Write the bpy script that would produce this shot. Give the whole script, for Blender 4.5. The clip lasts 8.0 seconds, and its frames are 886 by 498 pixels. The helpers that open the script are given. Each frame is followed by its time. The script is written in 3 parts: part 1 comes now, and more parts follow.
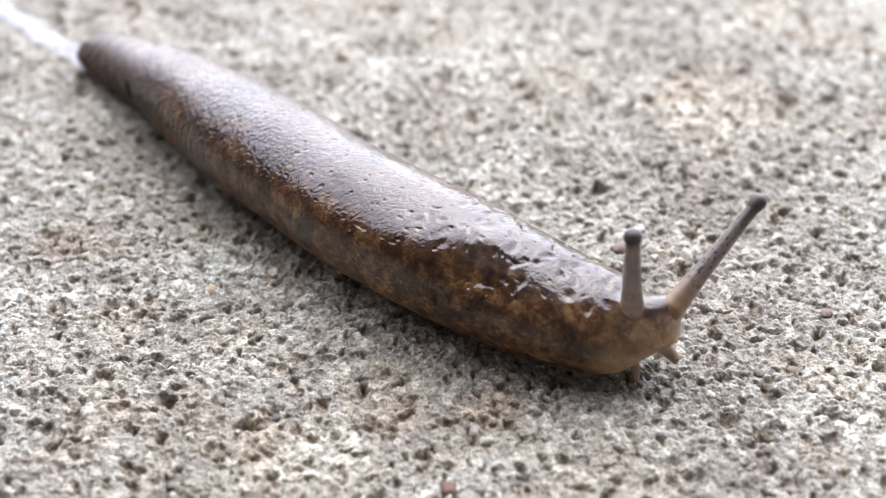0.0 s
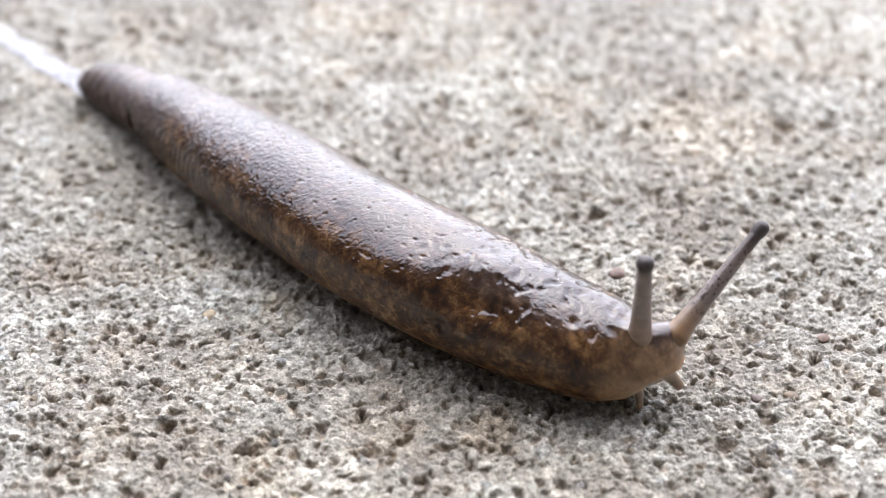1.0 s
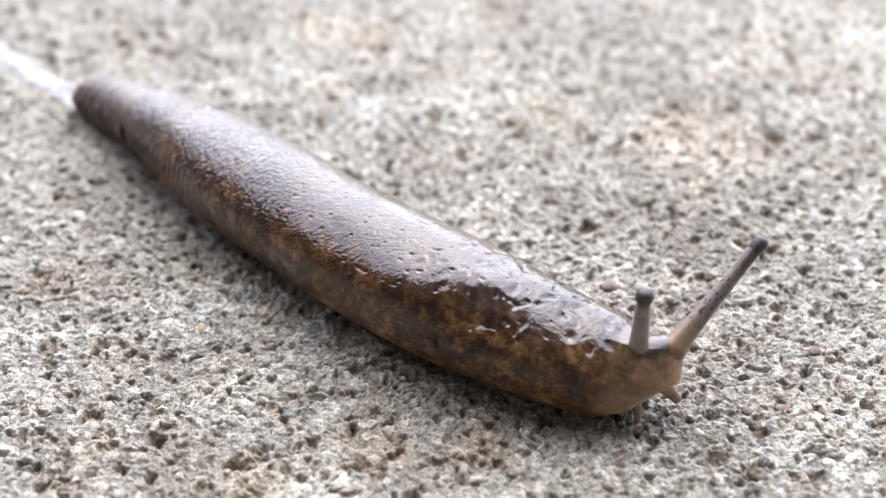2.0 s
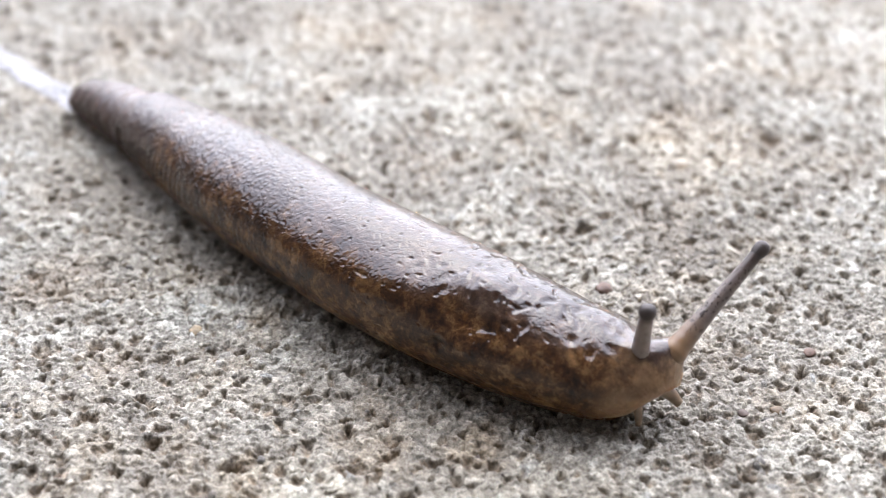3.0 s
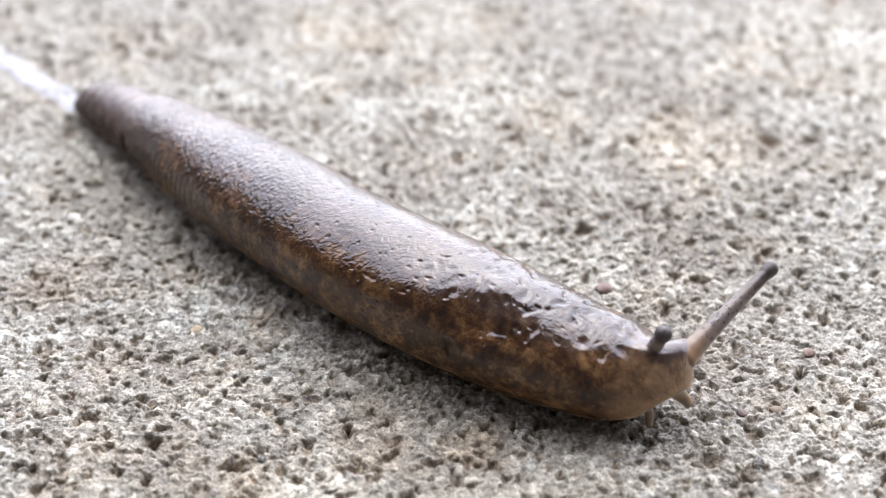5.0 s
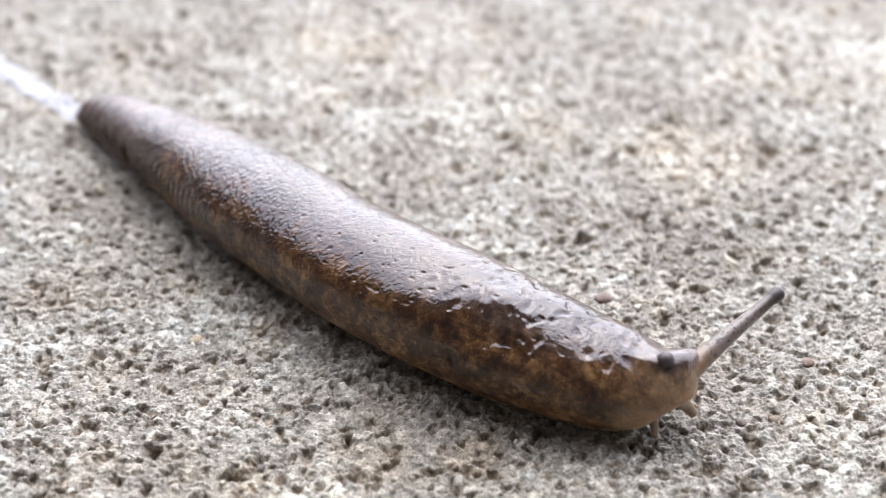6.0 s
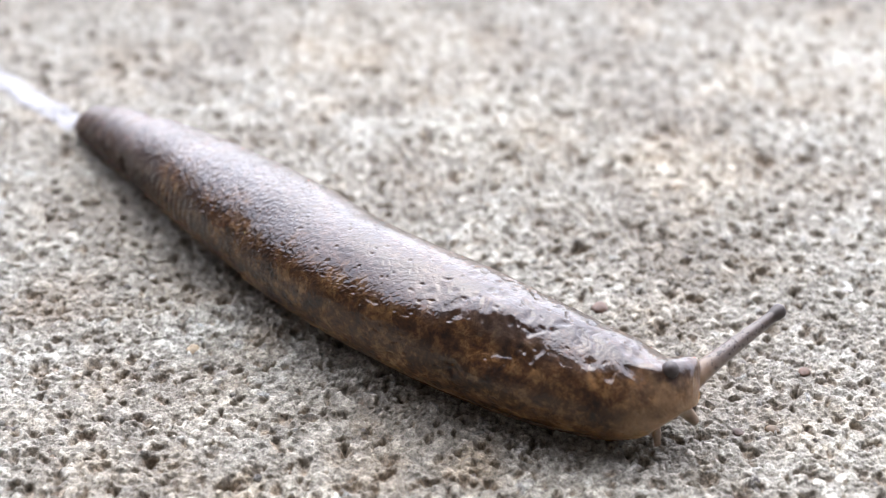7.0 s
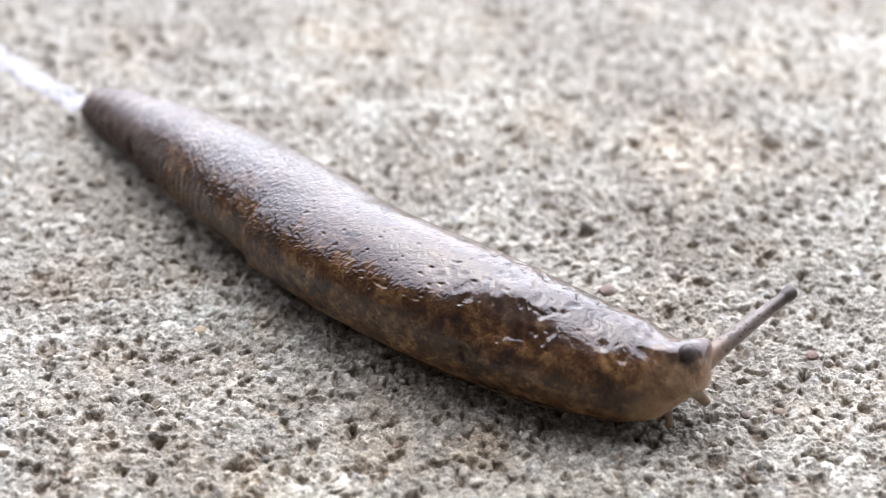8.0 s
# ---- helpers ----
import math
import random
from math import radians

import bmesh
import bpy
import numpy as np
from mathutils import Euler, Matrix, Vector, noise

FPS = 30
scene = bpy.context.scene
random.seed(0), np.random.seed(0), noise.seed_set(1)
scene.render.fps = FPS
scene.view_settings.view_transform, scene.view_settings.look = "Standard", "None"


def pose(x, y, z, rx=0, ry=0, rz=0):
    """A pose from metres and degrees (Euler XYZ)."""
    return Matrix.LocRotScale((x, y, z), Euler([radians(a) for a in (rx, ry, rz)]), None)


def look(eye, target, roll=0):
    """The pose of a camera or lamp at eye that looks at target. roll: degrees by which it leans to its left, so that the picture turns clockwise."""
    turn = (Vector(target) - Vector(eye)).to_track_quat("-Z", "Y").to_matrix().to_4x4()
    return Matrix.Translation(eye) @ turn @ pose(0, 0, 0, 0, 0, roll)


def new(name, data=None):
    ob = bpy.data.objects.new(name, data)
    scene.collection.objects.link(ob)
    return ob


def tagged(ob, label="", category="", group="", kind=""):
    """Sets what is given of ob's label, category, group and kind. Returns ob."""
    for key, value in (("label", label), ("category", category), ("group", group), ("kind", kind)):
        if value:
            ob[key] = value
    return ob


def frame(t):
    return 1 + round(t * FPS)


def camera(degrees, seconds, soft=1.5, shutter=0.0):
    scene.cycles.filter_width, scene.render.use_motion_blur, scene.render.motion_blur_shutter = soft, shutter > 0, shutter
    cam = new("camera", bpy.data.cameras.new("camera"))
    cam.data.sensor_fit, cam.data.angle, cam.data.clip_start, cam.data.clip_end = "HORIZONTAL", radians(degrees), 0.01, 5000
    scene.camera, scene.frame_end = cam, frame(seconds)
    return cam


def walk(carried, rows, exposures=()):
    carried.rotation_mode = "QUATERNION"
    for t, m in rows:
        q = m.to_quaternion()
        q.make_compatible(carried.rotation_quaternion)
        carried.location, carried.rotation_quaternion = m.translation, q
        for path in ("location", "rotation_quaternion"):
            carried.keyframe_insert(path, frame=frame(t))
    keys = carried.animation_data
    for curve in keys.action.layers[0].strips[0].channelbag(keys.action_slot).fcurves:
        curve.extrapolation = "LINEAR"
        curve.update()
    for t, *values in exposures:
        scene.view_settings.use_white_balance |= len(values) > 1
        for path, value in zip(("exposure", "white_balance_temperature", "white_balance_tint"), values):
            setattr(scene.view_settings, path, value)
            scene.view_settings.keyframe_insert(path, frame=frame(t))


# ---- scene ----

MM = 0.001

# ---------------------------------------------------------------- camera
LENS = 38.0
cam = camera(LENS, 8.0, soft=0.62)
cam.data.dof.use_dof = True
cam.data.dof.focus_distance = 0.083
cam.data.dof.aperture_fstop = 28.0

PATH = [
    (0, (-0.00039, 0.00007, 0.05545), (-0.00119, 0.07935, -0.00549), -0.18),
    (0.5, (-0.00030, -0.00010, 0.05556), (-0.00116, 0.07969, -0.00471), -0.20),
    (1, (-0.00036, -0.00024, 0.05573), (-0.00106, 0.08021, -0.00367), -0.15),
    (1.5, (-0.00020, -0.00018, 0.05589), (-0.00072, 0.08066, -0.00298), -0.13),
    (3, (-0.00006, 0.00005, 0.05599), (-0.00005, 0.08093, -0.00281), 0.01),
    (3.5, (0.00000, 0.00000, 0.05600), (0.00000, 0.08090, -0.00278), 0.00),
    (4, (0.00005, -0.00005, 0.05599), (-0.00000, 0.08100, -0.00259), -0.03),
    (4.5, (-0.00004, -0.00017, 0.05590), (-0.00007, 0.08085, -0.00272), 0.01),
    (6, (-0.00003, -0.00041, 0.05608), (-0.00004, 0.08106, -0.00191), 0.06),
    (6.5, (-0.00010, -0.00049, 0.05606), (0.00015, 0.08134, -0.00142), 0.17),
    (7, (-0.00007, -0.00043, 0.05611), (0.00022, 0.08145, -0.00129), 0.19),
    (7.5, (-0.00033, -0.00006, 0.05573), (-0.00001, 0.08146, -0.00219), 0.32),
    (8, (-0.00085, -0.00051, 0.05575), (-0.00029, 0.08079, -0.00247), 0.53),
]
EXPOSURE = 1.98
walk(cam, [(t, look(e, a, r)) for t, e, a, r in PATH], exposures=[(0, EXPOSURE), (8, EXPOSURE)])

# ---------------------------------------------------------------- daylight
SUN_EL, SUN_AZ = 57.0, 5.0          # azimuth clockwise from +y
world = bpy.data.worlds.new("overcast_sky")
scene.world = world
world.use_nodes = True
wn = world.node_tree
sky = wn.nodes.new("ShaderNodeTexSky")
sky.sky_type = 'NISHITA'
sky.sun_disc = False
sky.sun_elevation, sky.sun_rotation = radians(SUN_EL), radians(SUN_AZ)
sky.air_density, sky.dust_density, sky.ozone_density = 1.0, 0.8, 1.5
grey = wn.nodes.new("ShaderNodeHueSaturation")
grey.inputs["Hue"].default_value = 0.54
grey.inputs["Saturation"].default_value = 0.4
wn.links.new(sky.outputs[0], grey.inputs["Color"])
# an overcast sky is brighter overhead than at the horizon
way = wn.nodes.new("ShaderNodeTexCoord")
axes = wn.nodes.new("ShaderNodeSeparateXYZ")
rise = wn.nodes.new("ShaderNodeMapRange")
rise.inputs["To Min"].default_value, rise.inputs["To Max"].default_value = 0.9, 2.7
layer = wn.nodes.new("ShaderNodeVectorMath")
layer.operation = 'SCALE'
wn.links.new(way.outputs["Generated"], axes.inputs[0])
wn.links.new(axes.outputs["Z"], rise.inputs["Value"])
wn.links.new(grey.outputs[0], layer.inputs[0])
wn.links.new(rise.outputs[0], layer.inputs["Scale"])
wn.links.new(layer.outputs[0], wn.nodes["Background"].inputs["Color"])
wn.nodes["Background"].inputs["Strength"].default_value = 0.15

sun = new("sun", bpy.data.lights.new("sun", 'SUN'))
sun.data.energy, sun.data.angle, sun.data.color = 0.95, radians(126), (1.0, 0.96, 0.93)
a, e = radians(SUN_AZ), radians(SUN_EL)
sun.matrix_world = look((math.sin(a) * math.cos(e) * 5, math.cos(a) * math.cos(e) * 5, math.sin(e) * 5), (0, 0, 0))


# ---------------------------------------------------------------- materials
def material(name):
    m = bpy.data.materials.new(name)
    m.use_nodes = True
    t = m.node_tree
    return m, t, t.nodes["Principled BSDF"]


def node(t, kind, **sets):
    n = t.nodes.new(kind)
    for k, v in sets.items():
        n.inputs[k].default_value = v
    return n


def ramp(t, source, stops):
    r = t.nodes.new("ShaderNodeValToRGB")
    el = r.color_ramp.elements
    while len(el) < len(stops):
        el.new(0.5)
    for s, (p, c) in zip(el, stops):
        s.position, s.color = p, (*c, 1)
    t.links.new(source, r.inputs[0])
    return r.outputs["Color"]


def mix(t, fac, a, b, kind="MIX"):
    n = t.nodes.new("ShaderNodeMix")
    n.data_type, n.blend_type = "RGBA", kind
    for k, v in ((0, fac), (6, a), (7, b)):
        if isinstance(v, (int, float)):
            n.inputs[k].default_value = v
        elif isinstance(v, tuple):
            n.inputs[k].default_value = (*v, 1)
        else:
            t.links.new(v, n.inputs[k])
    return n.outputs[2]


def noise_tex(t, scale, detail=3.0, rough=0.55, vec=None, distortion=0.0):
    n = node(t, "ShaderNodeTexNoise", Scale=scale, Detail=detail, Roughness=rough, Distortion=distortion)
    if vec is not None:
        t.links.new(vec, n.inputs["Vector"])
    return n.outputs["Fac"]


def bump(t, bsdf, height, strength, distance, normal=None):
    b = node(t, "ShaderNodeBump", Strength=strength, Distance=distance)
    t.links.new(height, b.inputs["Height"])
    if normal is not None:
        t.links.new(normal, b.inputs["Normal"])
    t.links.new(b.outputs[0], bsdf.inputs["Normal"])
    return b.outputs[0]


def stretch(t, source, lo, hi):
    n = node(t, "ShaderNodeMapRange")
    n.interpolation_type = 'SMOOTHSTEP'
    n.inputs["From Min"].default_value, n.inputs["From Max"].default_value = lo, hi
    t.links.new(source, n.inputs["Value"])
    return n.outputs[0]


# stains on the concrete, and wide pale patches that paint brighter light on the
# far and near ground: x, y and reach in millimetres, tint, strength
STAINS_AND_LIGHT = [(-16, 70, 4.5, (1.25, 1.30, 1.36), 0.9), (-11.5, 66, 3.5, (1.22, 1.27, 1.33), 0.8), (36, 110, 17, (1.26, 1.26, 1.25), 0.9),
          (6, 98, 13, (1.2, 1.2, 1.18), 0.8), (2, 56.5, 2.8, (1.02, 0.84, 0.62), 0.5), (-12, 53.5, 3.5, (1.10, 1.0, 0.86), 0.4),
          (21, 92, 9, (1.26, 1.19, 1.10), 0.8), (-27.5, 73, 5, (0.84, 0.76, 0.69), 0.8), (-22, 56.5, 4, (1.28, 1.27, 1.25), 0.7),
          (-22.5, 64.5, 3.5, (0.88, 0.80, 0.72), 0.7), (-6, 114, 16, (1.28, 1.27, 1.25), 0.8), (25, 58, 6, (1.18, 1.18, 1.17), 0.7),
          (-9, 51, 8, (1.30, 1.28, 1.24), 0.9), (-15, 61, 5, (1.26, 1.25, 1.23), 0.8), (8, 51, 7, (1.16, 1.14, 1.10), 0.8)]


def concrete_material():
    m, t, b = material("weathered_concrete")
    pos = t.nodes.new("ShaderNodeTexCoord").outputs["Object"]
    grain = t.nodes.new("ShaderNodeAttribute")
    grain.attribute_name = "grain"
    base = ramp(t, grain.outputs["Fac"], [
        (0.0, (0.098, 0.08, 0.066)), (0.12, (0.172, 0.160, 0.140)), (0.5, (0.218, 0.211, 0.191)),
        (0.75, (0.254, 0.249, 0.228)), (0.95, (0.37, 0.36, 0.33)), (1.0, (0.205, 0.215, 0.216))])
    patch = noise_tex(t, 95, 6, 0.68, pos)
    base = mix(t, 1.0, base, ramp(t, patch, [(0.32, (0.66, 0.61, 0.56)), (0.5, (0.93, 0.91, 0.89)), (0.64, (1.14, 1.15, 1.16))]), "MULTIPLY")
    broad = noise_tex(t, 38, 4, 0.6, pos)
    base = mix(t, 1.0, base, ramp(t, broad, [(0.36, (0.92, 0.90, 0.88)), (0.5, (1.0, 0.99, 0.98)), (0.62, (1.14, 1.15, 1.16))]), "MULTIPLY")
    warm = noise_tex(t, 120, 4, 0.65, pos)
    base = mix(t, ramp(t, warm, [(0.52, (0, 0, 0)), (0.70, (0.42, 0.42, 0.42))]), base, (0.26, 0.205, 0.14))
    soil_shade = t.nodes.new("ShaderNodeAttribute")
    soil_shade.attribute_name = "soil_shade"
    # brown dirt in the holes, deepened to put their shade into the colour
    base = mix(t, soil_shade.outputs["Fac"], base, mix(t, 1.0, base, (0.64, 0.545, 0.47), "MULTIPLY"))
    ragged = noise_tex(t, 420, 5, 0.7, pos)
    for sx, sy, reach, tint, strength in STAINS_AND_LIGHT:
        off = t.nodes.new("ShaderNodeVectorMath")
        off.operation = 'SUBTRACT'
        off.inputs[1].default_value = (sx * MM, sy * MM, 0)
        t.links.new(pos, off.inputs[0])
        far = t.nodes.new("ShaderNodeVectorMath")
        far.operation = 'LENGTH'
        t.links.new(off.outputs[0], far.inputs[0])
        edge = t.nodes.new("ShaderNodeMath")
        edge.operation = 'MULTIPLY_ADD'
        edge.inputs[1].default_value = 1.0 / (reach * MM)
        t.links.new(far.outputs["Value"], edge.inputs[0])
        t.links.new(ragged, edge.inputs[2])
        base = mix(t, stretch(t, edge.outputs[0], 1.5, 0.75), base, mix(t, strength, base, tint, "MULTIPLY"))
    fine = noise_tex(t, 5200, 4, 0.8, pos)
    grit = noise_tex(t, 1700, 2, 0.6, pos)
    # crisp shading of the grit put into the colour, dark where the bump is low
    base = mix(t, 1.0, base, ramp(t, fine, [(0.33, (0.44, 0.43, 0.42)), (0.67, (1.62, 1.62, 1.60))]), "MULTIPLY")
    base = mix(t, 1.0, base, ramp(t, grit, [(0.35, (0.68, 0.675, 0.635)), (0.65, (1.33, 1.35, 1.28))]), "MULTIPLY")
    t.links.new(base, b.inputs["Base Color"])
    b.inputs["Roughness"].default_value = 0.65
    b.inputs["Specular IOR Level"].default_value = 0.5
    bump(t, b, grit, 0.7, 0.0003, bump(t, b, fine, 0.8, 0.00012))
    return m


def mottled(t, pos, dark, brown, pale):
    """Blotches a millimetre wide with small pale flecks."""
    n1 = noise_tex(t, 900, 6, 0.75, pos, 0.3)
    n2 = noise_tex(t, 2400, 3, 0.6, pos)
    n3 = noise_tex(t, 170, 2, 0.5, pos)
    base = ramp(t, n1, [(0.37, dark), (0.5, brown), (0.62, pale)])
    base = mix(t, 1.0, base, ramp(t, n3, [(0.36, (0.62, 0.57, 0.53)), (0.62, (1.35, 1.35, 1.35))]), "MULTIPLY")
    return mix(t, 0.8, base, ramp(t, n2, [(0.3, (0.5, 0.46, 0.44)), (0.7, (1.45, 1.4, 1.35))]), "MULTIPLY"), n2


def wet(t, b, base, n2, sss, rough, coat=1.0):
    t.links.new(base, b.inputs["Base Color"])
    b.inputs["Roughness"].default_value = 0.35
    b.inputs["Specular IOR Level"].default_value = 0.12
    b.inputs["Coat Weight"].default_value = coat
    b.inputs["Coat Roughness"].default_value = rough
    b.inputs["Coat IOR"].default_value = 1.42
    b.inputs["Subsurface Weight"].default_value = sss
    b.inputs["Subsurface Radius"].default_value = (1.0, 0.5, 0.25)
    b.inputs["Subsurface Scale"].default_value = 0.0012
    bump(t, b, n2, 0.12, 0.0001)


def skin_material(name, dark, brown, pale, sss=0.0, rough=0.03, coat=1.0):
    m, t, b = material(name)
    pos = t.nodes.new("ShaderNodeTexCoord").outputs["Object"]
    base, n2 = mottled(t, pos, dark, brown, pale)
    wet(t, b, base, n2, sss, rough, coat)
    return m


def sums(t, kind, a, b):
    n = t.nodes.new("ShaderNodeMath")
    n.operation = kind
    for k, v in ((0, a), (1, b)):
        if isinstance(v, (int, float)):
            n.inputs[k].default_value = v
        else:
            t.links.new(v, n.inputs[k])
    return n.outputs[0]


def body_material():
    """Brown mottled hide that turns greyer towards the tail, paler and amber at the head, under a film of slime."""
    m, t, b = material("wet_mottled_skin")
    pos = t.nodes.new("ShaderNodeTexCoord").outputs["Object"]
    axes = t.nodes.new("ShaderNodeSeparateXYZ")
    t.links.new(pos, axes.inputs[0])
    dorsal, n2 = mottled(t, pos, (0.019, 0.0115, 0.008), (0.04, 0.0255, 0.0185), (0.066, 0.046, 0.034))
    brown, _ = mottled(t, pos, (0.0115, 0.005, 0.002), (0.043, 0.0195, 0.0068), (0.118, 0.068, 0.028))
    grey, _ = mottled(t, pos, (0.042, 0.03, 0.025), (0.066, 0.05, 0.043), (0.095, 0.074, 0.064))
    pale, _ = mottled(t, pos, (0.13, 0.085, 0.05), (0.21, 0.147, 0.092), (0.30, 0.225, 0.15))
    flank, _ = mottled(t, pos, (0.03, 0.0142, 0.006), (0.098, 0.053, 0.0235), (0.27, 0.18, 0.098))
    ragged = sums(t, 'MULTIPLY', sums(t, 'SUBTRACT', noise_tex(t, 320, 4, 0.65, pos), 0.5), 0.006)
    height = sums(t, 'ADD', axes.outputs["Z"], ragged)
    along = sums(t, 'ADD', axes.outputs["X"], ragged)
    share = t.nodes.new("ShaderNodeAttribute")
    share.attribute_name = "rise"
    level = sums(t, 'ADD', share.outputs["Fac"], sums(t, 'MULTIPLY', ragged, 70.0))
    base = mix(t, stretch(t, level, 0.97, 0.83), dorsal, brown)
    base = mix(t, stretch(t, level, 0.62, 0.14), base, flank)
    base = mix(t, stretch(t, along, -0.0095, -0.0140), base, grey)
    both = sums(t, 'MULTIPLY', stretch(t, along, 0.0190, 0.0226), stretch(t, height, 0.0056, 0.0026))
    pale = mix(t, 0.6, pale, (0.33, 0.212, 0.115))
    base = mix(t, both, base, pale)
    wet(t, b, base, n2, 0.12, 0.012)
    clear = node(t, "ShaderNodeMapRange")
    clear.inputs["To Min"].default_value, clear.inputs["To Max"].default_value = 0.18, 0.6
    t.links.new(both, clear.inputs["Value"])
    t.links.new(clear.outputs[0], b.inputs["Subsurface Weight"])
    film = node(t, "ShaderNodeMapRange")
    for key, value in (("From Min", 0.0015), ("From Max", 0.0048), ("To Min", 0.1), ("To Max", 1.0)):
        film.inputs[key].default_value = value
    t.links.new(axes.outputs["Z"], film.inputs["Value"])
    dull = node(t, "ShaderNodeMapRange")
    for key, value in (("From Min", -0.019), ("From Max", -0.008), ("To Min", 0.75), ("To Max", 1.0)):
        dull.inputs[key].default_value = value
    t.links.new(axes.outputs["X"], dull.inputs["Value"])
    t.links.new(sums(t, 'MULTIPLY', film.outputs[0], dull.outputs[0]), b.inputs["Coat Weight"])
    # fine skin relief, laid out along and round the body in millimetres
    laid = t.nodes.new("ShaderNodeAttribute")
    laid.attribute_name = "skin"
    ways = t.nodes.new("ShaderNodeSeparateXYZ")
    t.links.new(laid.outputs["Vector"], ways.inputs[0])
    ln, arc, u = ways.outputs
    flat = t.nodes.new("ShaderNodeCombineXYZ")
    t.links.new(sums(t, 'ADD', ln, sums(t, 'MULTIPLY', arc, 0.3)), flat.inputs[0])
    t.links.new(sums(t, 'MULTIPLY', arc, 0.95), flat.inputs[1])
    warts = t.nodes.new("ShaderNodeTexVoronoi")
    warts.feature = 'DISTANCE_TO_EDGE'
    warts.inputs["Scale"].default_value = 2.4
    bent = t.nodes.new("ShaderNodeVectorMath")
    bent.operation = 'MULTIPLY_ADD'
    swirl = node(t, "ShaderNodeTexNoise", Scale=1.8, Detail=2.0)
    t.links.new(flat.outputs[0], swirl.inputs["Vector"])
    t.links.new(swirl.outputs["Color"], bent.inputs[0])
    bent.inputs[1].default_value = (0.5, 0.5, 0.0)
    t.links.new(flat.outputs[0], bent.inputs[2])
    t.links.new(bent.outputs[0], warts.inputs["Vector"])
    wrinkle = noise_tex(t, 2.4, 1.5, 0.5, flat.outputs[0], 0.5)
    rear = stretch(t, u, 7.6, 3.6)
    tops = sums(t, 'MULTIPLY', stretch(t, warts.outputs["Distance"], 0.0, 0.40), sums(t, 'ADD', sums(t, 'MULTIPLY', rear, 0.46), 0.16))
    normal = bump(t, b, sums(t, 'ADD', tops, sums(t, 'MULTIPLY', wrinkle, 0.6)), 1.0, 0.00006)
    t.links.new(normal, b.inputs["Coat Normal"])
    return m


def plain(name, colour, rough, scale=900, var=0.35, coat=0.0, sss=0.0, metal=0.0):
    m, t, b = material(name)
    pos = t.nodes.new("ShaderNodeTexCoord").outputs["Object"]
    n = noise_tex(t, scale, 4, 0.6, pos)
    lo, hi = tuple(c * (1 - var) for c in colour), tuple(min(1, c * (1 + var)) for c in colour)
    t.links.new(ramp(t, n, [(0.3, lo), (0.7, hi)]), b.inputs["Base Color"])
    b.inputs["Roughness"].default_value = rough
    b.inputs["Coat Weight"].default_value = coat
    b.inputs["Coat Roughness"].default_value = 0.15
    b.inputs["Subsurface Weight"].default_value = sss
    b.inputs["Subsurface Radius"].default_value = (1.0, 0.6, 0.35)
    b.inputs["Subsurface Scale"].default_value = 0.0008
    bump(t, b, n, 0.2, 0.15 / scale)
    return m


def stalk_material(name, root_dark, root_pale, fade, dark_from, dark_to):
    """Grey translucent skin with dark flecks along its upper side, amber at its root and dark towards the tip."""
    m, t, b = material(name)
    pos = t.nodes.new("ShaderNodeTexCoord").outputs["Object"]
    axes = t.nodes.new("ShaderNodeSeparateXYZ")
    t.links.new(pos, axes.inputs[0])
    n2 = noise_tex(t, 1600, 4, 0.6, pos)
    flecks = noise_tex(t, 4200, 2, 0.5, pos)
    grey = ramp(t, n2, [(0.3, (0.16, 0.135, 0.118)), (0.7, (0.26, 0.225, 0.20))])
    root = ramp(t, n2, [(0.3, root_dark), (0.7, root_pale)])
    base = mix(t, stretch(t, axes.outputs["Z"], -0.0004, fade), root, grey)
    back = mix(t, stretch(t, axes.outputs["Z"], 0.0, 0.0035), (0.17, 0.108, 0.06), (0.108, 0.09, 0.08))
    back = mix(t, sums(t, 'MULTIPLY', stretch(t, flecks, 0.56, 0.64), stretch(t, axes.outputs["Z"], 0.0005, 0.003)), back, (0.032, 0.022, 0.018))
    upper = stretch(t, sums(t, 'ADD', axes.outputs["Y"], sums(t, 'MULTIPLY', sums(t, 'SUBTRACT', n2, 0.5), 0.0012)), -0.0004, 0.0004)
    base = mix(t, upper, base, back)
    base = mix(t, stretch(t, axes.outputs["Z"], dark_from, dark_to), base, (0.042, 0.031, 0.026))
    wet(t, b, base, n2, 0.55, 0.25, 0.6)
    b.inputs["Subsurface Radius"].default_value = (1.0, 0.85, 0.75)
    b.inputs["Subsurface Scale"].default_value = 0.0014
    return m


CONCRETE = concrete_material()
SKIN = body_material()
FOOT_SKIN = skin_material("amber_foot_skin", (0.06, 0.03, 0.014), (0.11, 0.062, 0.03), (0.17, 0.115, 0.068), sss=0.2)
STALK_SKIN = stalk_material("amber_rooted_stalk_skin", (0.21, 0.142, 0.085), (0.34, 0.25, 0.165), 0.0030, 0.0055, 0.0083)
PALE_STALK_SKIN = stalk_material("pale_stalk_skin", (0.21, 0.142, 0.085), (0.34, 0.25, 0.17), 0.0040, 0.0058, 0.0069)
EYE_SKIN = plain("dark_eye_tip", (0.03, 0.022, 0.019), 0.5, coat=0.06)
FEELER_SKIN = plain("pale_feeler_skin", (0.23, 0.165, 0.105), 0.35, coat=0.5, sss=0.5)
MUCUS = plain("glistening_mucus", (0.205, 0.207, 0.215), 0.5, scale=500, var=0.3, coat=0.2)
# colours of the unseen walls and slab added round the paving
DARK_BLOCKER = plain("dark_added_wall", (0.06, 0.05, 0.045), 0.8, scale=30, var=0.15)
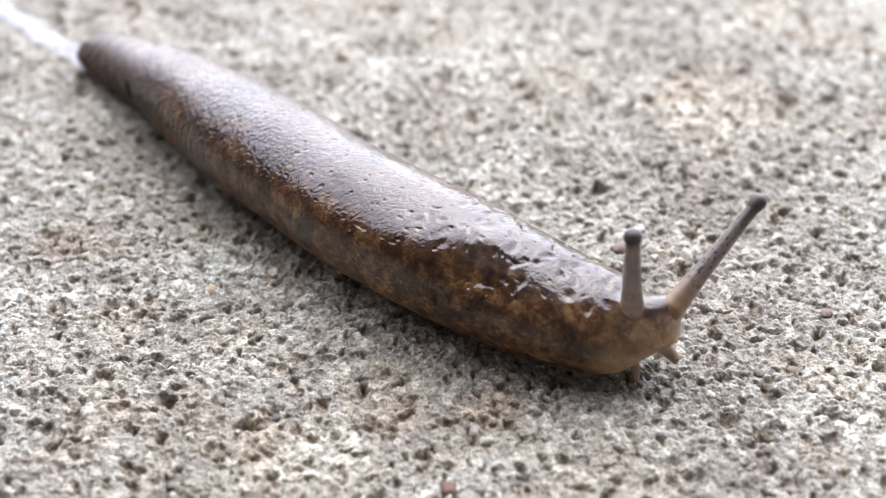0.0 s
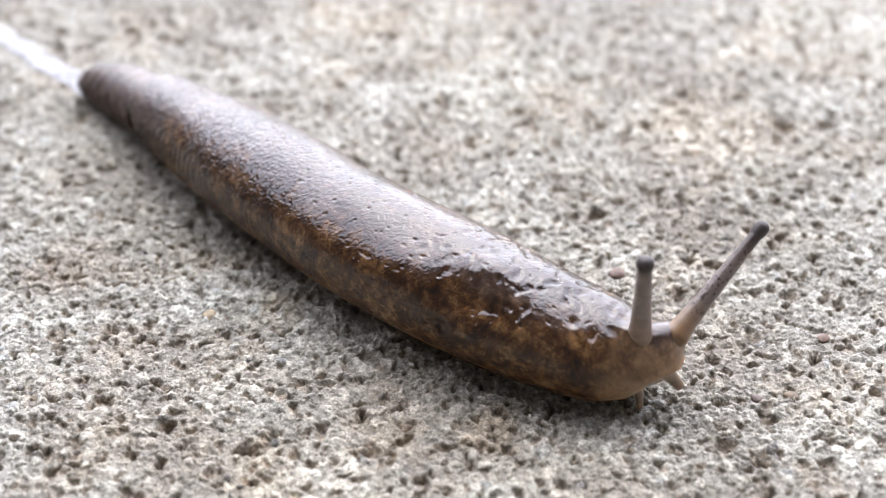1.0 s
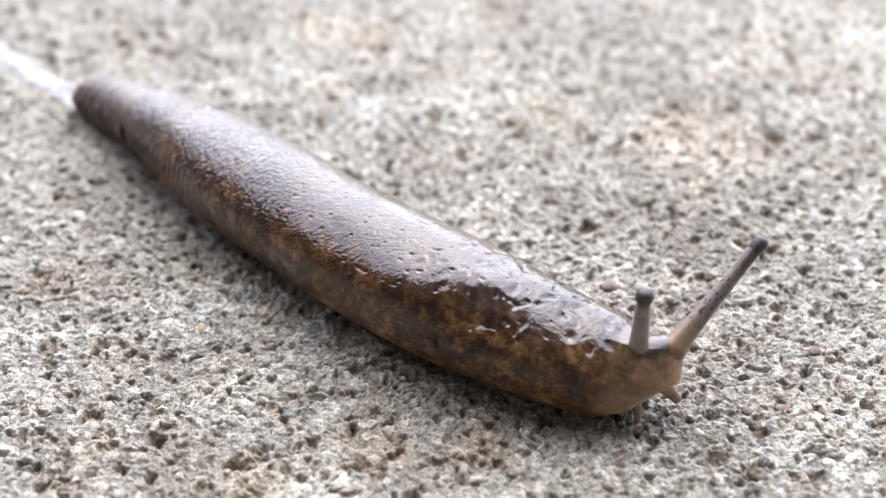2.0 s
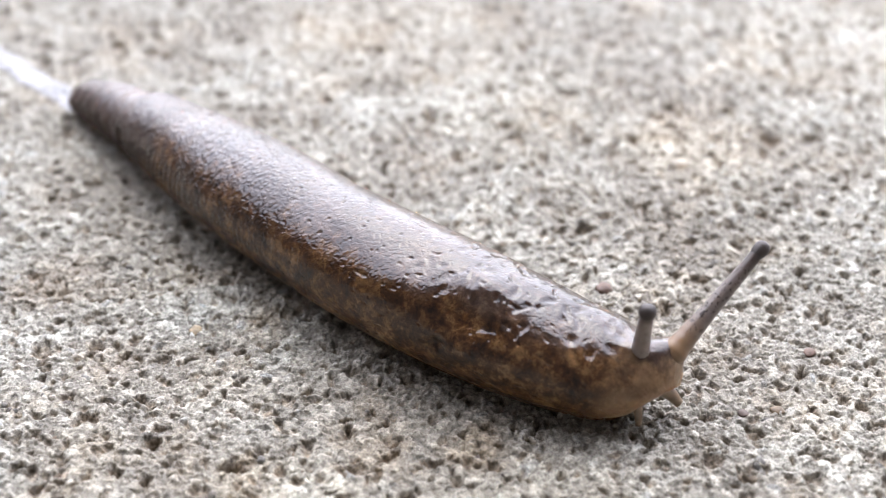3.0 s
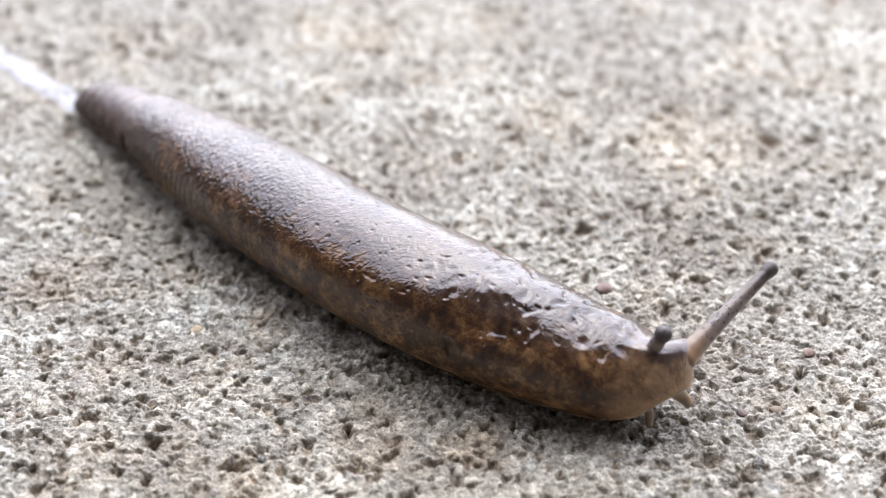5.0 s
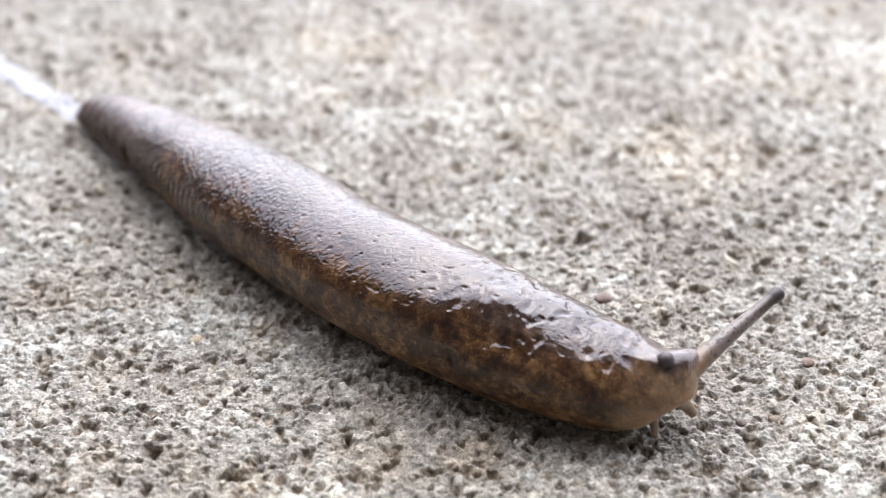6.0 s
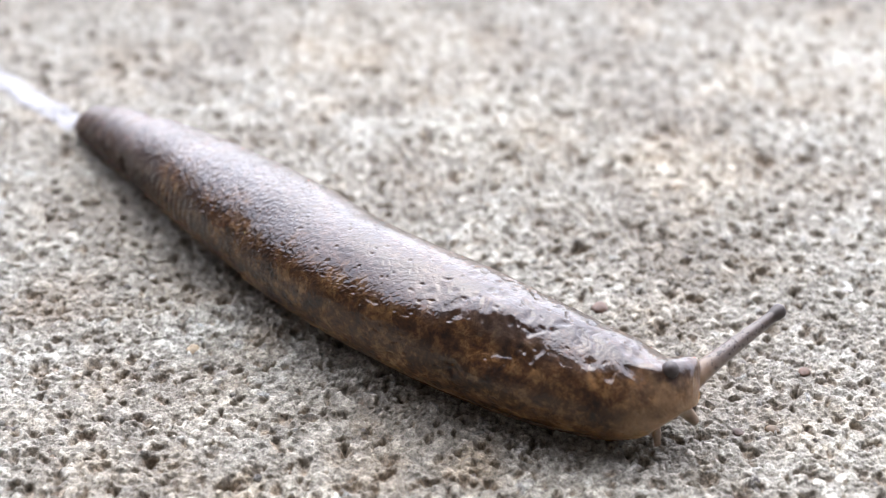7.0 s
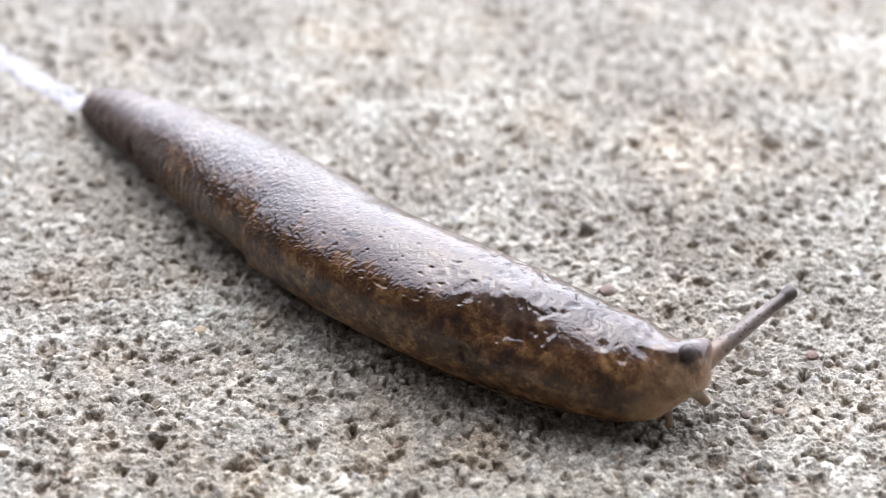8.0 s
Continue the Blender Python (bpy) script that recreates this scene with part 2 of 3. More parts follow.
GREY_BLOCKER = plain("grey_added_wall", (0.22, 0.21, 0.2), 0.85, scale=25, var=0.2)
SKY_BLOCKER = plain("dark_added_slab", (0.05, 0.036, 0.027), 0.6, scale=20, var=0.2)


# ---------------------------------------------------------------- helpers for meshes
def mesh_object(name, verts, faces, mat, parent=None, label="", smooth=True, laid=None):
    me = bpy.data.meshes.new(name)
    me.from_pydata([tuple(v) for v in verts], [], faces)
    me.update()
    if laid is not None:
        me.attributes.new("skin", 'FLOAT_VECTOR', 'POINT').data.foreach_set("vector", laid[:, :3].astype(np.float32).ravel())
        me.attributes.new("rise", 'FLOAT', 'POINT').data.foreach_set("value", laid[:, 3].astype(np.float32))
    if smooth:
        me.polygons.foreach_set("use_smooth", [True] * len(me.polygons))
    me.materials.append(mat)
    ob = new(name, me)
    ob.parent = parent
    if label:
        ob["label"] = label
    return ob


def part(name, bm, mat, parent, label=""):
    bmesh.ops.recalc_face_normals(bm, faces=bm.faces)
    me = bpy.data.meshes.new(name)
    bm.to_mesh(me)
    bm.free()
    me.polygons.foreach_set("use_smooth", [True] * len(me.polygons))
    me.materials.append(mat)
    ob = new(name, me)
    ob.parent = parent
    if label:
        ob["label"] = label
    return ob


def hashed(ix, iy, seed):
    """Three random numbers from 0 to 1 for each whole cell."""
    n = (ix.astype(np.int64) * 374761393 + iy.astype(np.int64) * 668265263 + seed * 974634251) & 0xFFFFFFFF
    out = []
    for k in range(3):
        n = ((n ^ (n >> 13)) * 1274126177 + k * 1013904223) & 0xFFFFFFFF
        n = n ^ (n >> 16)
        out.append((n & 0xFFFFFF) / float(0x1000000))
    return out


def cells(x, y, size, seed):
    """Distance to the nearest scattered seed, in cell sizes, the gap to the second nearest, and that seed's own random number."""
    u, v = x / size, y / size
    iu, iv = np.floor(u), np.floor(v)
    best = np.full(u.shape, 9.0)
    second = np.full(u.shape, 9.0)
    who = np.zeros(u.shape)
    for dx in (-1, 0, 1):
        for dy in (-1, 0, 1):
            a, b, c = hashed(iu + dx, iv + dy, seed)
            d = np.hypot(iu + dx + a - u, iv + dy + b - v)
            nearer = d < best
            second = np.where(nearer, best, np.minimum(second, d))
            who = np.where(nearer, c, who)
            best = np.where(nearer, d, best)
    return best, second - best, who


def waves(x, y, size, seed):
    """Smooth value noise from -1 to 1."""
    u, v = x / size, y / size
    iu, iv = np.floor(u), np.floor(v)
    fu, fv = u - iu, v - iv
    fu, fv = fu * fu * (3 - 2 * fu), fv * fv * (3 - 2 * fv)
    g = [[hashed(iu + i, iv + j, seed)[0] for j in (0, 1)] for i in (0, 1)]
    return 2 * ((g[0][0] * (1 - fv) + g[0][1] * fv) * (1 - fu) + (g[1][0] * (1 - fv) + g[1][1] * fv) * fu) - 1


# ---------------------------------------------------------------- ground
PITS = [(-26.8, 65.1, 0.55), (-22.3, 59.0, 0.59), (-17.9, 57.0, 0.65), (-12.6, 54.8, 0.70), (-9.9, 54.6, 0.42), (-19.4, 60.9, 0.49), (-24.1, 53.2, 0.46),
        (-20.9, 66.6, 0.43), (-29.5, 73.8, 0.51), (-1.0, 55.2, 0.45), (-3.5, 55.8, 0.38), (10.5, 79.7, 0.86), (12.3, 81.4, 0.66), (24.3, 81.4, 0.67),
        (18.4, 73.5, 0.58), (16.5, 59.2, 0.62), (19.3, 57.8, 0.58), (16.3, 55.4, 0.53), (18.1, 54.3, 0.67), (27.6, 93.1, 0.89), (-30.9, 110.2, 0.78),
        (-27.7, 108.6, 0.66), (21.5, 77.7, 0.43), (26.7, 60.1, 0.57), (5.1, 95.2, 0.49), (-27.9, 86.1, 0.42), (-8.7, 61.7, 0.44), (26.0, 64.4, 0.35)]        # x, y and radius of the larger holes, in millimetres


def relief(x, y):
    """Height of the worn concrete, in metres, a random number for each grain and the dirt and painted shade in the
    holes; x and y in millimetres.
    """
    wx = x + 0.25 * waves(x, y, 0.7, 3) + 0.1 * waves(x, y, 0.25, 4)
    wy = y + 0.25 * waves(x, y, 0.7, 5) + 0.1 * waves(x, y, 0.25, 6)
    z = np.zeros(x.shape)
    d1, e1, r1 = cells(wx, wy, 0.66, 11)
    d2, e2, r2 = cells(wx, wy, 0.34, 12)
    d3, e3, r3 = cells(x, y, 0.24, 13)
    stone = np.sqrt(np.clip(1 - (d1 / (0.35 + 0.4 * r1)) ** 2, 0, 1)) * (0.04 + 0.22 * r1 * r1)
    sand = np.sqrt(np.clip(1 - (d2 / 0.66) ** 2, 0, 1)) * (0.02 + 0.22 * r2)
    dust = np.sqrt(np.clip(1 - (d3 / 0.7) ** 2, 0, 1)) * 0.11 * r3
    z += np.maximum(stone, sand * 0.9) + sand * 0.35 + dust
    px, py = wx + 0.2 * waves(x, y, 0.9, 7), wy + 0.18 * waves(x, y, 0.9, 8)
    dp, ep, rp = cells(px, py, 2.6, 21)
    size = 0.09 + 0.14 * rp * rp
    z -= (rp > 0.3) * 2.6 * size * np.clip(1 - (dp / size) ** 2, 0, 1) ** 0.95
    dq, eq, rq = cells(px, py, 1.2, 22)
    z -= (rq > 0.5) * 1.5 * (0.1 + 0.18 * rq) * np.clip(1 - (dq / (0.1 + 0.18 * rq)) ** 2, 0, 1) ** 0.7
    z = np.where(z > 0.3, 0.3 + 0.6 * (z - 0.3), z)
    z += 0.10 * waves(x, y, 2.2, 30) + 0.12 * waves(x, y, 4.5, 31) + 0.12 * waves(x, y, 14, 32)
    dm, em, rm = cells(px + 40, py - 15, 1.75, 23)
    broad = 0.09 + 0.13 * rm
    z -= (rm > 0.42) * 1.8 * broad * np.clip(1 - (dm / broad) ** 2, 0, 1) ** 0.9
    dl, el, rl = cells(px + 11, py + 7, 4.6, 24)
    wide = 0.06 + 0.09 * rl
    some = (rl > 0.3) * np.clip((y - 76) / 8, 0, 1)
    z -= some * 3.2 * wide * np.clip(1 - (dl / wide) ** 2, 0, 1) ** 0.7
    soil_shade = np.clip(1.3 - dp / size, 0, 1) * (rp > 0.3)
    soil_shade = np.maximum(soil_shade, np.clip(1.4 - dl / wide, 0, 1) * some)
    soil_shade = np.maximum(soil_shade, np.clip(1.3 - dm / broad, 0, 1) * (rm > 0.42))
    soil_shade = np.maximum(soil_shade, np.clip(1.3 - dq / (0.1 + 0.18 * rq), 0, 1) * (rq > 0.5))
    for hx, hy, hr in PITS:
        d = np.hypot((px - hx) / 1.15, py - hy) / (hr * 1.05)
        hole = np.clip(1 - d * d, 0, 1) ** 1.1
        z -= 0.95 * hr * hole
        soil_shade = np.maximum(soil_shade, np.clip(2 * hole, 0, 1))
    grain = np.where(stone > sand * 0.9, r1, 0.5 * r2 + 0.5 * r3)
    return (z - 0.26) * MM, grain, soil_shade


def axis_steps(lo, hi, step, reach):
    """Even steps from lo to hi, then steps that grow out to the reach on both sides."""
    mid = np.arange(lo, hi, step)
    grow, d, p = [], step, 0.0
    while p < reach:
        d *= 1.35
        p += d
        grow.append(p)
    grow = np.array(grow)
    return np.concatenate([(lo - grow)[::-1], mid, mid[-1] + grow])


def build_ground():
    xs = axis_steps(-50.0, 50.0, 0.086, 40000.0)
    near, far = np.arange(42.0, 76.0, 0.082), []
    y, d = near[-1], 0.082
    while y < 136:
        d = min(d * 1.006, 0.26)
        y += d
        far.append(y)
    core = np.concatenate([near, far])
    grow, d, p = [], 0.2, 0.0
    while p < 40000:
        d *= 1.35
        p += d
        grow.append(p)
    grow = np.array(grow)
    ys = np.concatenate([(core[0] - grow)[::-1], core, core[-1] + grow])
    gx, gy = np.meshgrid(xs, ys)
    z, grain, soil_shade = relief(gx, gy)
    # past the worn patch the steps are too wide for single grains
    out = np.maximum(np.abs(gx) - 52, np.maximum(40 - gy, gy - 138))
    keep = np.clip(1 - out / 8, 0, 1)
    z, grain = z * keep, 0.5 + (grain - 0.5) * keep
    nx, ny = len(xs), len(ys)
    co = np.stack([gx * MM, gy * MM, z], -1).reshape(-1, 3)
    i = np.arange(nx * ny).reshape(ny, nx)
    quads = np.stack([i[:-1, :-1], i[:-1, 1:], i[1:, 1:], i[1:, :-1]], -1).reshape(-1, 4)
    me = bpy.data.meshes.new("ground")
    me.vertices.add(len(co))
    me.vertices.foreach_set("co", co.ravel())
    me.loops.add(quads.size)
    me.loops.foreach_set("vertex_index", quads.ravel().astype(np.int32))
    me.polygons.add(len(quads))
    me.polygons.foreach_set("loop_start", np.arange(0, quads.size, 4, dtype=np.int32))
    me.polygons.foreach_set("loop_total", np.full(len(quads), 4, dtype=np.int32))
    me.polygons.foreach_set("use_smooth", np.ones(len(quads), dtype=bool))
    me.update(calc_edges=True)
    at = me.attributes.new("grain", 'FLOAT', 'POINT')
    at.data.foreach_set("value", grain.ravel().astype(np.float32))
    at = me.attributes.new("soil_shade", 'FLOAT', 'POINT')
    at.data.foreach_set("value", (soil_shade * keep).ravel().astype(np.float32))
    me.materials.append(CONCRETE)
    return tagged(new("ground", me), "weathered light grey concrete paving with sandy pitted surface", "pavement", kind="structure")


GROUND = build_ground()


# ---------------------------------------------------------------- unseen walls and slab, added to close the place and shape the slug's reflections
def box(bm, lo, hi, bevel=0.0):
    r = bmesh.ops.create_cube(bm, size=1)
    for v in r["verts"]:
        v.co = Vector([(a + b) / 2 + c * (b - a) for a, b, c in zip(lo, hi, v.co)])
    return r["verts"]


BLOCKER_EDGE, BLOCKER_Z = 0.25, 2.4
for name, lo, hi, mat, label in (
        ("added_wall_south", (-6, -1.2, -0.05), (6, -1.0, 2.6), DARK_BLOCKER, "unseen dark wall added behind the paving to darken reflections"),
        ("added_wall_west", (-3.2, -1.0, -0.05), (-3.0, 5.0, 1.75), DARK_BLOCKER, "unseen dark wall added beside the paving to darken reflections"),
        ("added_wall_north", (-3.2, 5.0, -0.05), (3.2, 5.2, 0.4), GREY_BLOCKER, "unseen low grey wall added to close the paving"),
        ("added_wall_east", (3.0, -1.0, -0.05), (3.2, 5.0, 0.8), GREY_BLOCKER, "unseen low grey wall added to close the paving")):
    bm = bmesh.new()
    box(bm, lo, hi)
    ob = part(name, bm, mat, None)
    ob.data.polygons.foreach_set("use_smooth", [False] * len(ob.data.polygons))
    tagged(ob, label, "wall", kind="structure")
# unseen slab overhead, added to cut the sky's reflection on the slug
bm = bmesh.new()
box(bm, (-6, -1.0, BLOCKER_Z), (6, BLOCKER_EDGE, BLOCKER_Z + 0.1))
ob = part("ceiling", bm, SKY_BLOCKER, None)
ob.data.polygons.foreach_set("use_smooth", [False] * len(ob.data.polygons))
tagged(ob, "unseen dark slab added over the paving to block the sky", "ceiling", kind="structure")


# ---------------------------------------------------------------- slug
SPINE = np.array([(-31.1, 98.17), (-27.16, 94.32), (-23.27, 90.36), (-19.73, 86.13), (-16.15, 81.92), (-12.42, 77.84),
                  (-8.63, 73.81), (-4.61, 70.02), (-0.33, 66.55), (4.21, 63.44), (9.12, 60.97), (13.2, 59.25)])
WIDTH = np.array([1.91, 2.87, 3.44, 4.05, 4.45, 4.65, 4.72, 4.76, 4.72, 4.34, 3.7, 2.9])
HEIGHT = 1.6 * WIDTH
PIVOT = np.array([-11.908, 78.395])


def smooth_at(table, u):
    """Catmull-Rom through the table at the stations u, straight on past both ends."""
    table = np.asarray(table, float)
    flat = table.ndim == 1
    if flat:
        table = table[:, None]
    n = len(table)
    first, last = 2 * table[0] - table[1], 2 * table[-1] - table[-2]
    ext = np.vstack([first, table, last])
    uc = np.clip(u, 0, n - 1)
    k = np.clip(np.floor(uc).astype(int), 0, n - 2)
    t = (uc - k)[:, None]
    p0, p1, p2, p3 = ext[k], ext[k + 1], ext[k + 2], ext[k + 3]
    out = 0.5 * (2 * p1 + (p2 - p0) * t + (2 * p0 - 5 * p1 + 4 * p2 - p3) * t * t + (3 * p1 - p0 - 3 * p2 + p3) * t ** 3)
    over = (u - uc)[:, None]
    out = out + np.where(over < 0, over * (table[1] - table[0]), over * (table[-1] - table[-2]))
    return out[:, 0] if flat else out


def tube(u, width, low, high, around, bumps=None, squash=0.48):
    """Vertices and faces of a body piece along the spine: half-widths, undersides and tops in millimetres at stations u."""
    mid = smooth_at(SPINE, u)
    tan = np.gradient(mid, axis=0)
    tan /= np.linalg.norm(tan, axis=1, keepdims=True)
    across = np.stack([-tan[:, 1], tan[:, 0]], 1)
    th = np.linspace(0, 2 * math.pi, around, endpoint=False)
    c, s = np.cos(th)[None], np.sin(th)[None]
    w, lo, hi = width[:, None], low[:, None], high[:, None]
    zc = lo + squash * (hi - lo)
    z = np.where(s > 0, zc + (hi - zc) * s, zc + (zc - lo) * s)
    x = w * np.sign(c) * np.abs(c) ** np.where(s > 0, 0.97, 0.85)
    ln = 5.5 * u[0] + np.concatenate([[0], np.cumsum(np.linalg.norm(np.diff(mid, axis=0), axis=1))])
    arc = th[None] * np.maximum(w, 0.3)
    if bumps is not None:
        full = np.ones_like(x)
        amount = bumps(ln[:, None] * full, arc * full, s * full, u[:, None] * full, c * full)
        radial = np.sqrt(x ** 2 + (z - zc) ** 2) + 1e-6
        x, z = x + amount * x / radial, z + amount * (z - zc) / radial
    px = mid[:, 0:1] + x * across[:, 0:1] - PIVOT[0]
    py = mid[:, 1:2] + x * across[:, 1:2] - PIVOT[1]
    co = np.stack([px, py, z], -1).reshape(-1, 3) * MM
    n = len(u)
    faces = [(i * around + j, i * around + (j + 1) % around, (i + 1) * around + (j + 1) % around, (i + 1) * around + j)
             for i in range(n - 1) for j in range(around)]
    faces += [tuple(range(around))[::-1], tuple((n - 1) * around + j for j in range(around))]
    full = np.ones((n, around))
    return co, faces, np.stack([ln[:, None] * full, arc * full, u[:, None] * full, z / np.maximum(hi, 0.3)], -1).reshape(-1, 4)


def hide_bumps(ln, arc, s, u, c):
    """Long low tubercles of the back, with fine cross wrinkles on the flank."""
    d, e, r = cells(ln + arc * 0.3 + 0.15 * waves(ln, arc, 0.9, 44), arc * 0.55 + 0.15 * waves(ln, arc, 0.7, 47), 0.5, 41)
    out = 0.035 * np.clip(e * 1.8, 0, 1) ** 0.7 * (0.4 + r)
    out -= 3.2 * np.exp(-((u - 1.78) / 0.1) ** 2) * np.clip(-c * 1.5, 0, 1) * np.clip(0.45 - s, 0, 1)
    groove = np.clip((0.5 - np.abs(s)) * 4, 0, 1) * np.clip((4.2 - u) * 0.8, 0, 1)
    out += 0.075 * groove * np.sin(ln * 8.5 + 2.0 * waves(ln, arc, 1.5, 45))
    out += 0.05 * np.clip((1.8 - u) * 2, 0, 1) * np.sin(ln * 4.2 + 1.2 * waves(ln, arc, 1.8, 48))
    return out + 0.03 * waves(ln, arc, 2.2, 43) + 0.01 * waves(ln, arc, 0.9, 46) - 0.03


def mantle_bumps(ln, arc, s, u, c):
    """Smooth skin with scattered dimples, and winding grooves towards the head."""
    a, b = ln * 0.85 - arc * 0.45, arc * 0.9 + ln * 0.4
    d, e, r = cells(a * 0.75 + 0.4 * waves(a, b, 0.9, 55), b * 1.25 + 0.4 * waves(a, b, 1.1, 53), 0.95, 51)
    front = np.clip((u - 7.4) * 0.8, 0, 1)
    out = -0.08 * (r > 0.62 - 0.22 * np.clip((u - 6) / 1.5, 0, 1)) * np.clip(1 - (d / (0.06 + 0.14 * r)) ** 2, 0, 1) ** 1.4
    out += 0.03 * waves(a, b * 1.2, 2.4, 52) + 0.008 * waves(a * 0.7, b * 1.6, 0.6, 54)
    ga, gb = ln * 1.0 + arc * 0.3 + 0.3 * waves(ln, arc, 1.0, 58), arc * 0.72 - ln * 0.2 + 0.35 * waves(ln, arc, 0.9, 59)
    dg, eg, rg = cells(ga, gb, 1.05, 57)
    out -= 0.115 * front * np.clip((s - 0.5) * 4, 0, 1) * (rg > 0.2) * np.clip(1 - (dg / (0.3 + 0.2 * rg)) ** 2, 0, 1) ** 2
    turn = np.arctan2(s, c)
    saddle = np.exp(-((turn - 1.85) / 0.3) ** 2) - np.exp(-((turn - 2.45) / 0.3) ** 2)
    out += saddle * (0.44 * np.exp(-((u - 8.6) / 0.3) ** 2) - 0.10 * np.exp(-((u - 9.5) / 0.42) ** 2) - 0.14 * np.exp(-((u - 7.6) / 0.5) ** 2))
    out -= 0.4 * np.exp(-((u - 8.3) / 0.1) ** 2 - ((s - 0.12) / 0.13) ** 2) * (c < 0)
    return out + 0.03 * front * waves(ln, arc * 0.7, 0.8, 56) - 0.02


def body_bumps(ln, arc, s, u, c):
    """The hide of the back passes into the smoother mantle."""
    k = np.clip((u - 4.4) / 2.0, 0, 1)
    k = k * k * (3 - 2 * k)
    return hide_bumps(ln, arc, s, u, c) * (1 - k) + mantle_bumps(ln, arc, s, u, c) * k


def head_bumps(ln, arc, s, u, c):
    """The skin of the head, smoother than the mantle."""
    rough = 0.9 * mantle_bumps(ln, arc, s, u, c) + 0.02 * waves(ln * 0.8, arc, 0.55, 61)
    return rough * np.clip((10.95 - u) / 0.6, 0.1, 1)


def drawn_out(co, base, way, height, reach):
    """Skin drawn out into a soft cone round the root of an eyestalk; millimetres."""
    b = np.array([base[0] - PIVOT[0], base[1] - PIVOT[1], base[2]]) * MM
    d = np.array(way) / np.linalg.norm(way)
    along = (co - b) @ d
    off = np.linalg.norm(co - b - along[:, None] * d, axis=1)
    lift = height * MM * np.exp(-(off / (reach * MM)) ** 2) * np.clip((along / MM + 3.2) / 2.4, 0, 1)
    return co + lift[:, None] * d


slug = tagged(new("slug"), "wet brown mottled slug with one eyestalk stretched out, crawling on concrete", "slug")
slug.location = (PIVOT[0] * MM, PIVOT[1] * MM, 0)


def rounded(x):
    return np.sqrt(np.clip(1 - np.clip(x, 0, 1) ** 2, 0, 1))


def skinned(name, u, w, low, high, around, bumps, label=""):
    co, faces, laid = tube(u, w, low, high, around, bumps)
    return mesh_object(name, co, faces, SKIN, slug, label, laid=laid)


def fringe(u, w, parent):
    co, faces, laid = tube(u, w, np.zeros_like(u) - 0.35, 0.5 + 0 * u, 48)
    return mesh_object("foot_fringe", co, faces, FOOT_SKIN, parent, "amber foot fringe")


def build_slug():
    # tail, behind the ring fold
    u = np.concatenate([np.linspace(-0.42, 0.0, 40), np.linspace(0.02, 2.3, 128)])
    w = smooth_at(WIDTH, u)
    end = rounded((0.1 - u) / 0.52 * (u < 0.1))
    fold = 1 - 0.13 * np.clip((u - 0.7) / 0.8, 0, 1) - 0.2 * np.clip((u - 1.68) / 0.5, 0, 1)
    w = np.maximum(w * end, 0.05) * fold
    high = smooth_at(HEIGHT, u) * np.maximum(end, 0.05) * fold
    tail = skinned("tail", u, w, np.zeros_like(u) - 0.1, high, 160, hide_bumps, "greyish tail tip")

    # rear body, from the ring fold to under the mantle
    u = np.linspace(1.52, 6.4, 440)
    lip = 0.80 + 0.22 * rounded((1.74 - u) / 0.2 * (u < 1.74)) - 0.02 * np.clip((u - 1.8) / 0.8, 0, 1)
    under = 1 - 0.035 * np.clip((u - 5.0) / 1.4, 0, 1)
    w, high = smooth_at(WIDTH, u) * lip * under, smooth_at(HEIGHT, u) * lip * under
    rear = skinned("rear_body", u, w, np.zeros_like(u), high, 300, body_bumps)
    u = np.linspace(0.6, 6.2, 110)
    w = smooth_at(WIDTH, u) * 0.56
    fringe(u, w, rear)

    # fore body, under the mantle
    u = np.linspace(5.0, 10.1, 440)
    lip = 1 - 0.035 * np.clip((6.4 - u) / 1.4, 0, 1) - 0.035 * np.clip((u - 9.2) / 0.9, 0, 1)
    w, high = smooth_at(WIDTH, u) * lip, smooth_at(HEIGHT, u) * lip
    fore = skinned("fore_body", u, w, np.zeros_like(u), high, 340, body_bumps)
    u = np.linspace(5.4, 10.3, 100)
    w = smooth_at(WIDTH, u) * 0.56 * rounded((u - 9.8) / 0.6 * (u > 9.8))
    fringe(u, np.maximum(w, 0.1), fore)

    # head
    u = np.linspace(9.25, 11.0, 220)
    end = rounded((u - 9.75) / 1.26 * (u > 9.75))
    inset = 0.972 + 0.028 * np.clip((u - 9.25) / 0.8, 0, 1)
    w = np.maximum(smooth_at(WIDTH, u) * end ** 0.8, 0.05) * inset
    high = smooth_at(HEIGHT, u) * (0.50 + 0.50 * end) * inset
    low = 2.9 * np.clip((u - 10.0) / 1.0, 0, 1) ** 1.5
    co, faces, laid = tube(u, w, low, high, 200, head_bumps)
    co = drawn_out(co, (12.0, 59.45, 3.77), (0.66, 0.54, 0.54), 1.9, 1.3)
    co = drawn_out(co, (11.6, 59.9, 4.2), (0.3, 0.0, 1.0), 0.3, 1.3)
    co = drawn_out(co, (10.49, 59.63, 4.2), (-0.02, -0.1, 1.0), 0.45, 1.0)
    head = mesh_object("head", co, faces, SKIN, slug, "paler translucent head", laid=laid)
    return tail, rear, head


TAIL, REAR, HEAD = build_slug()


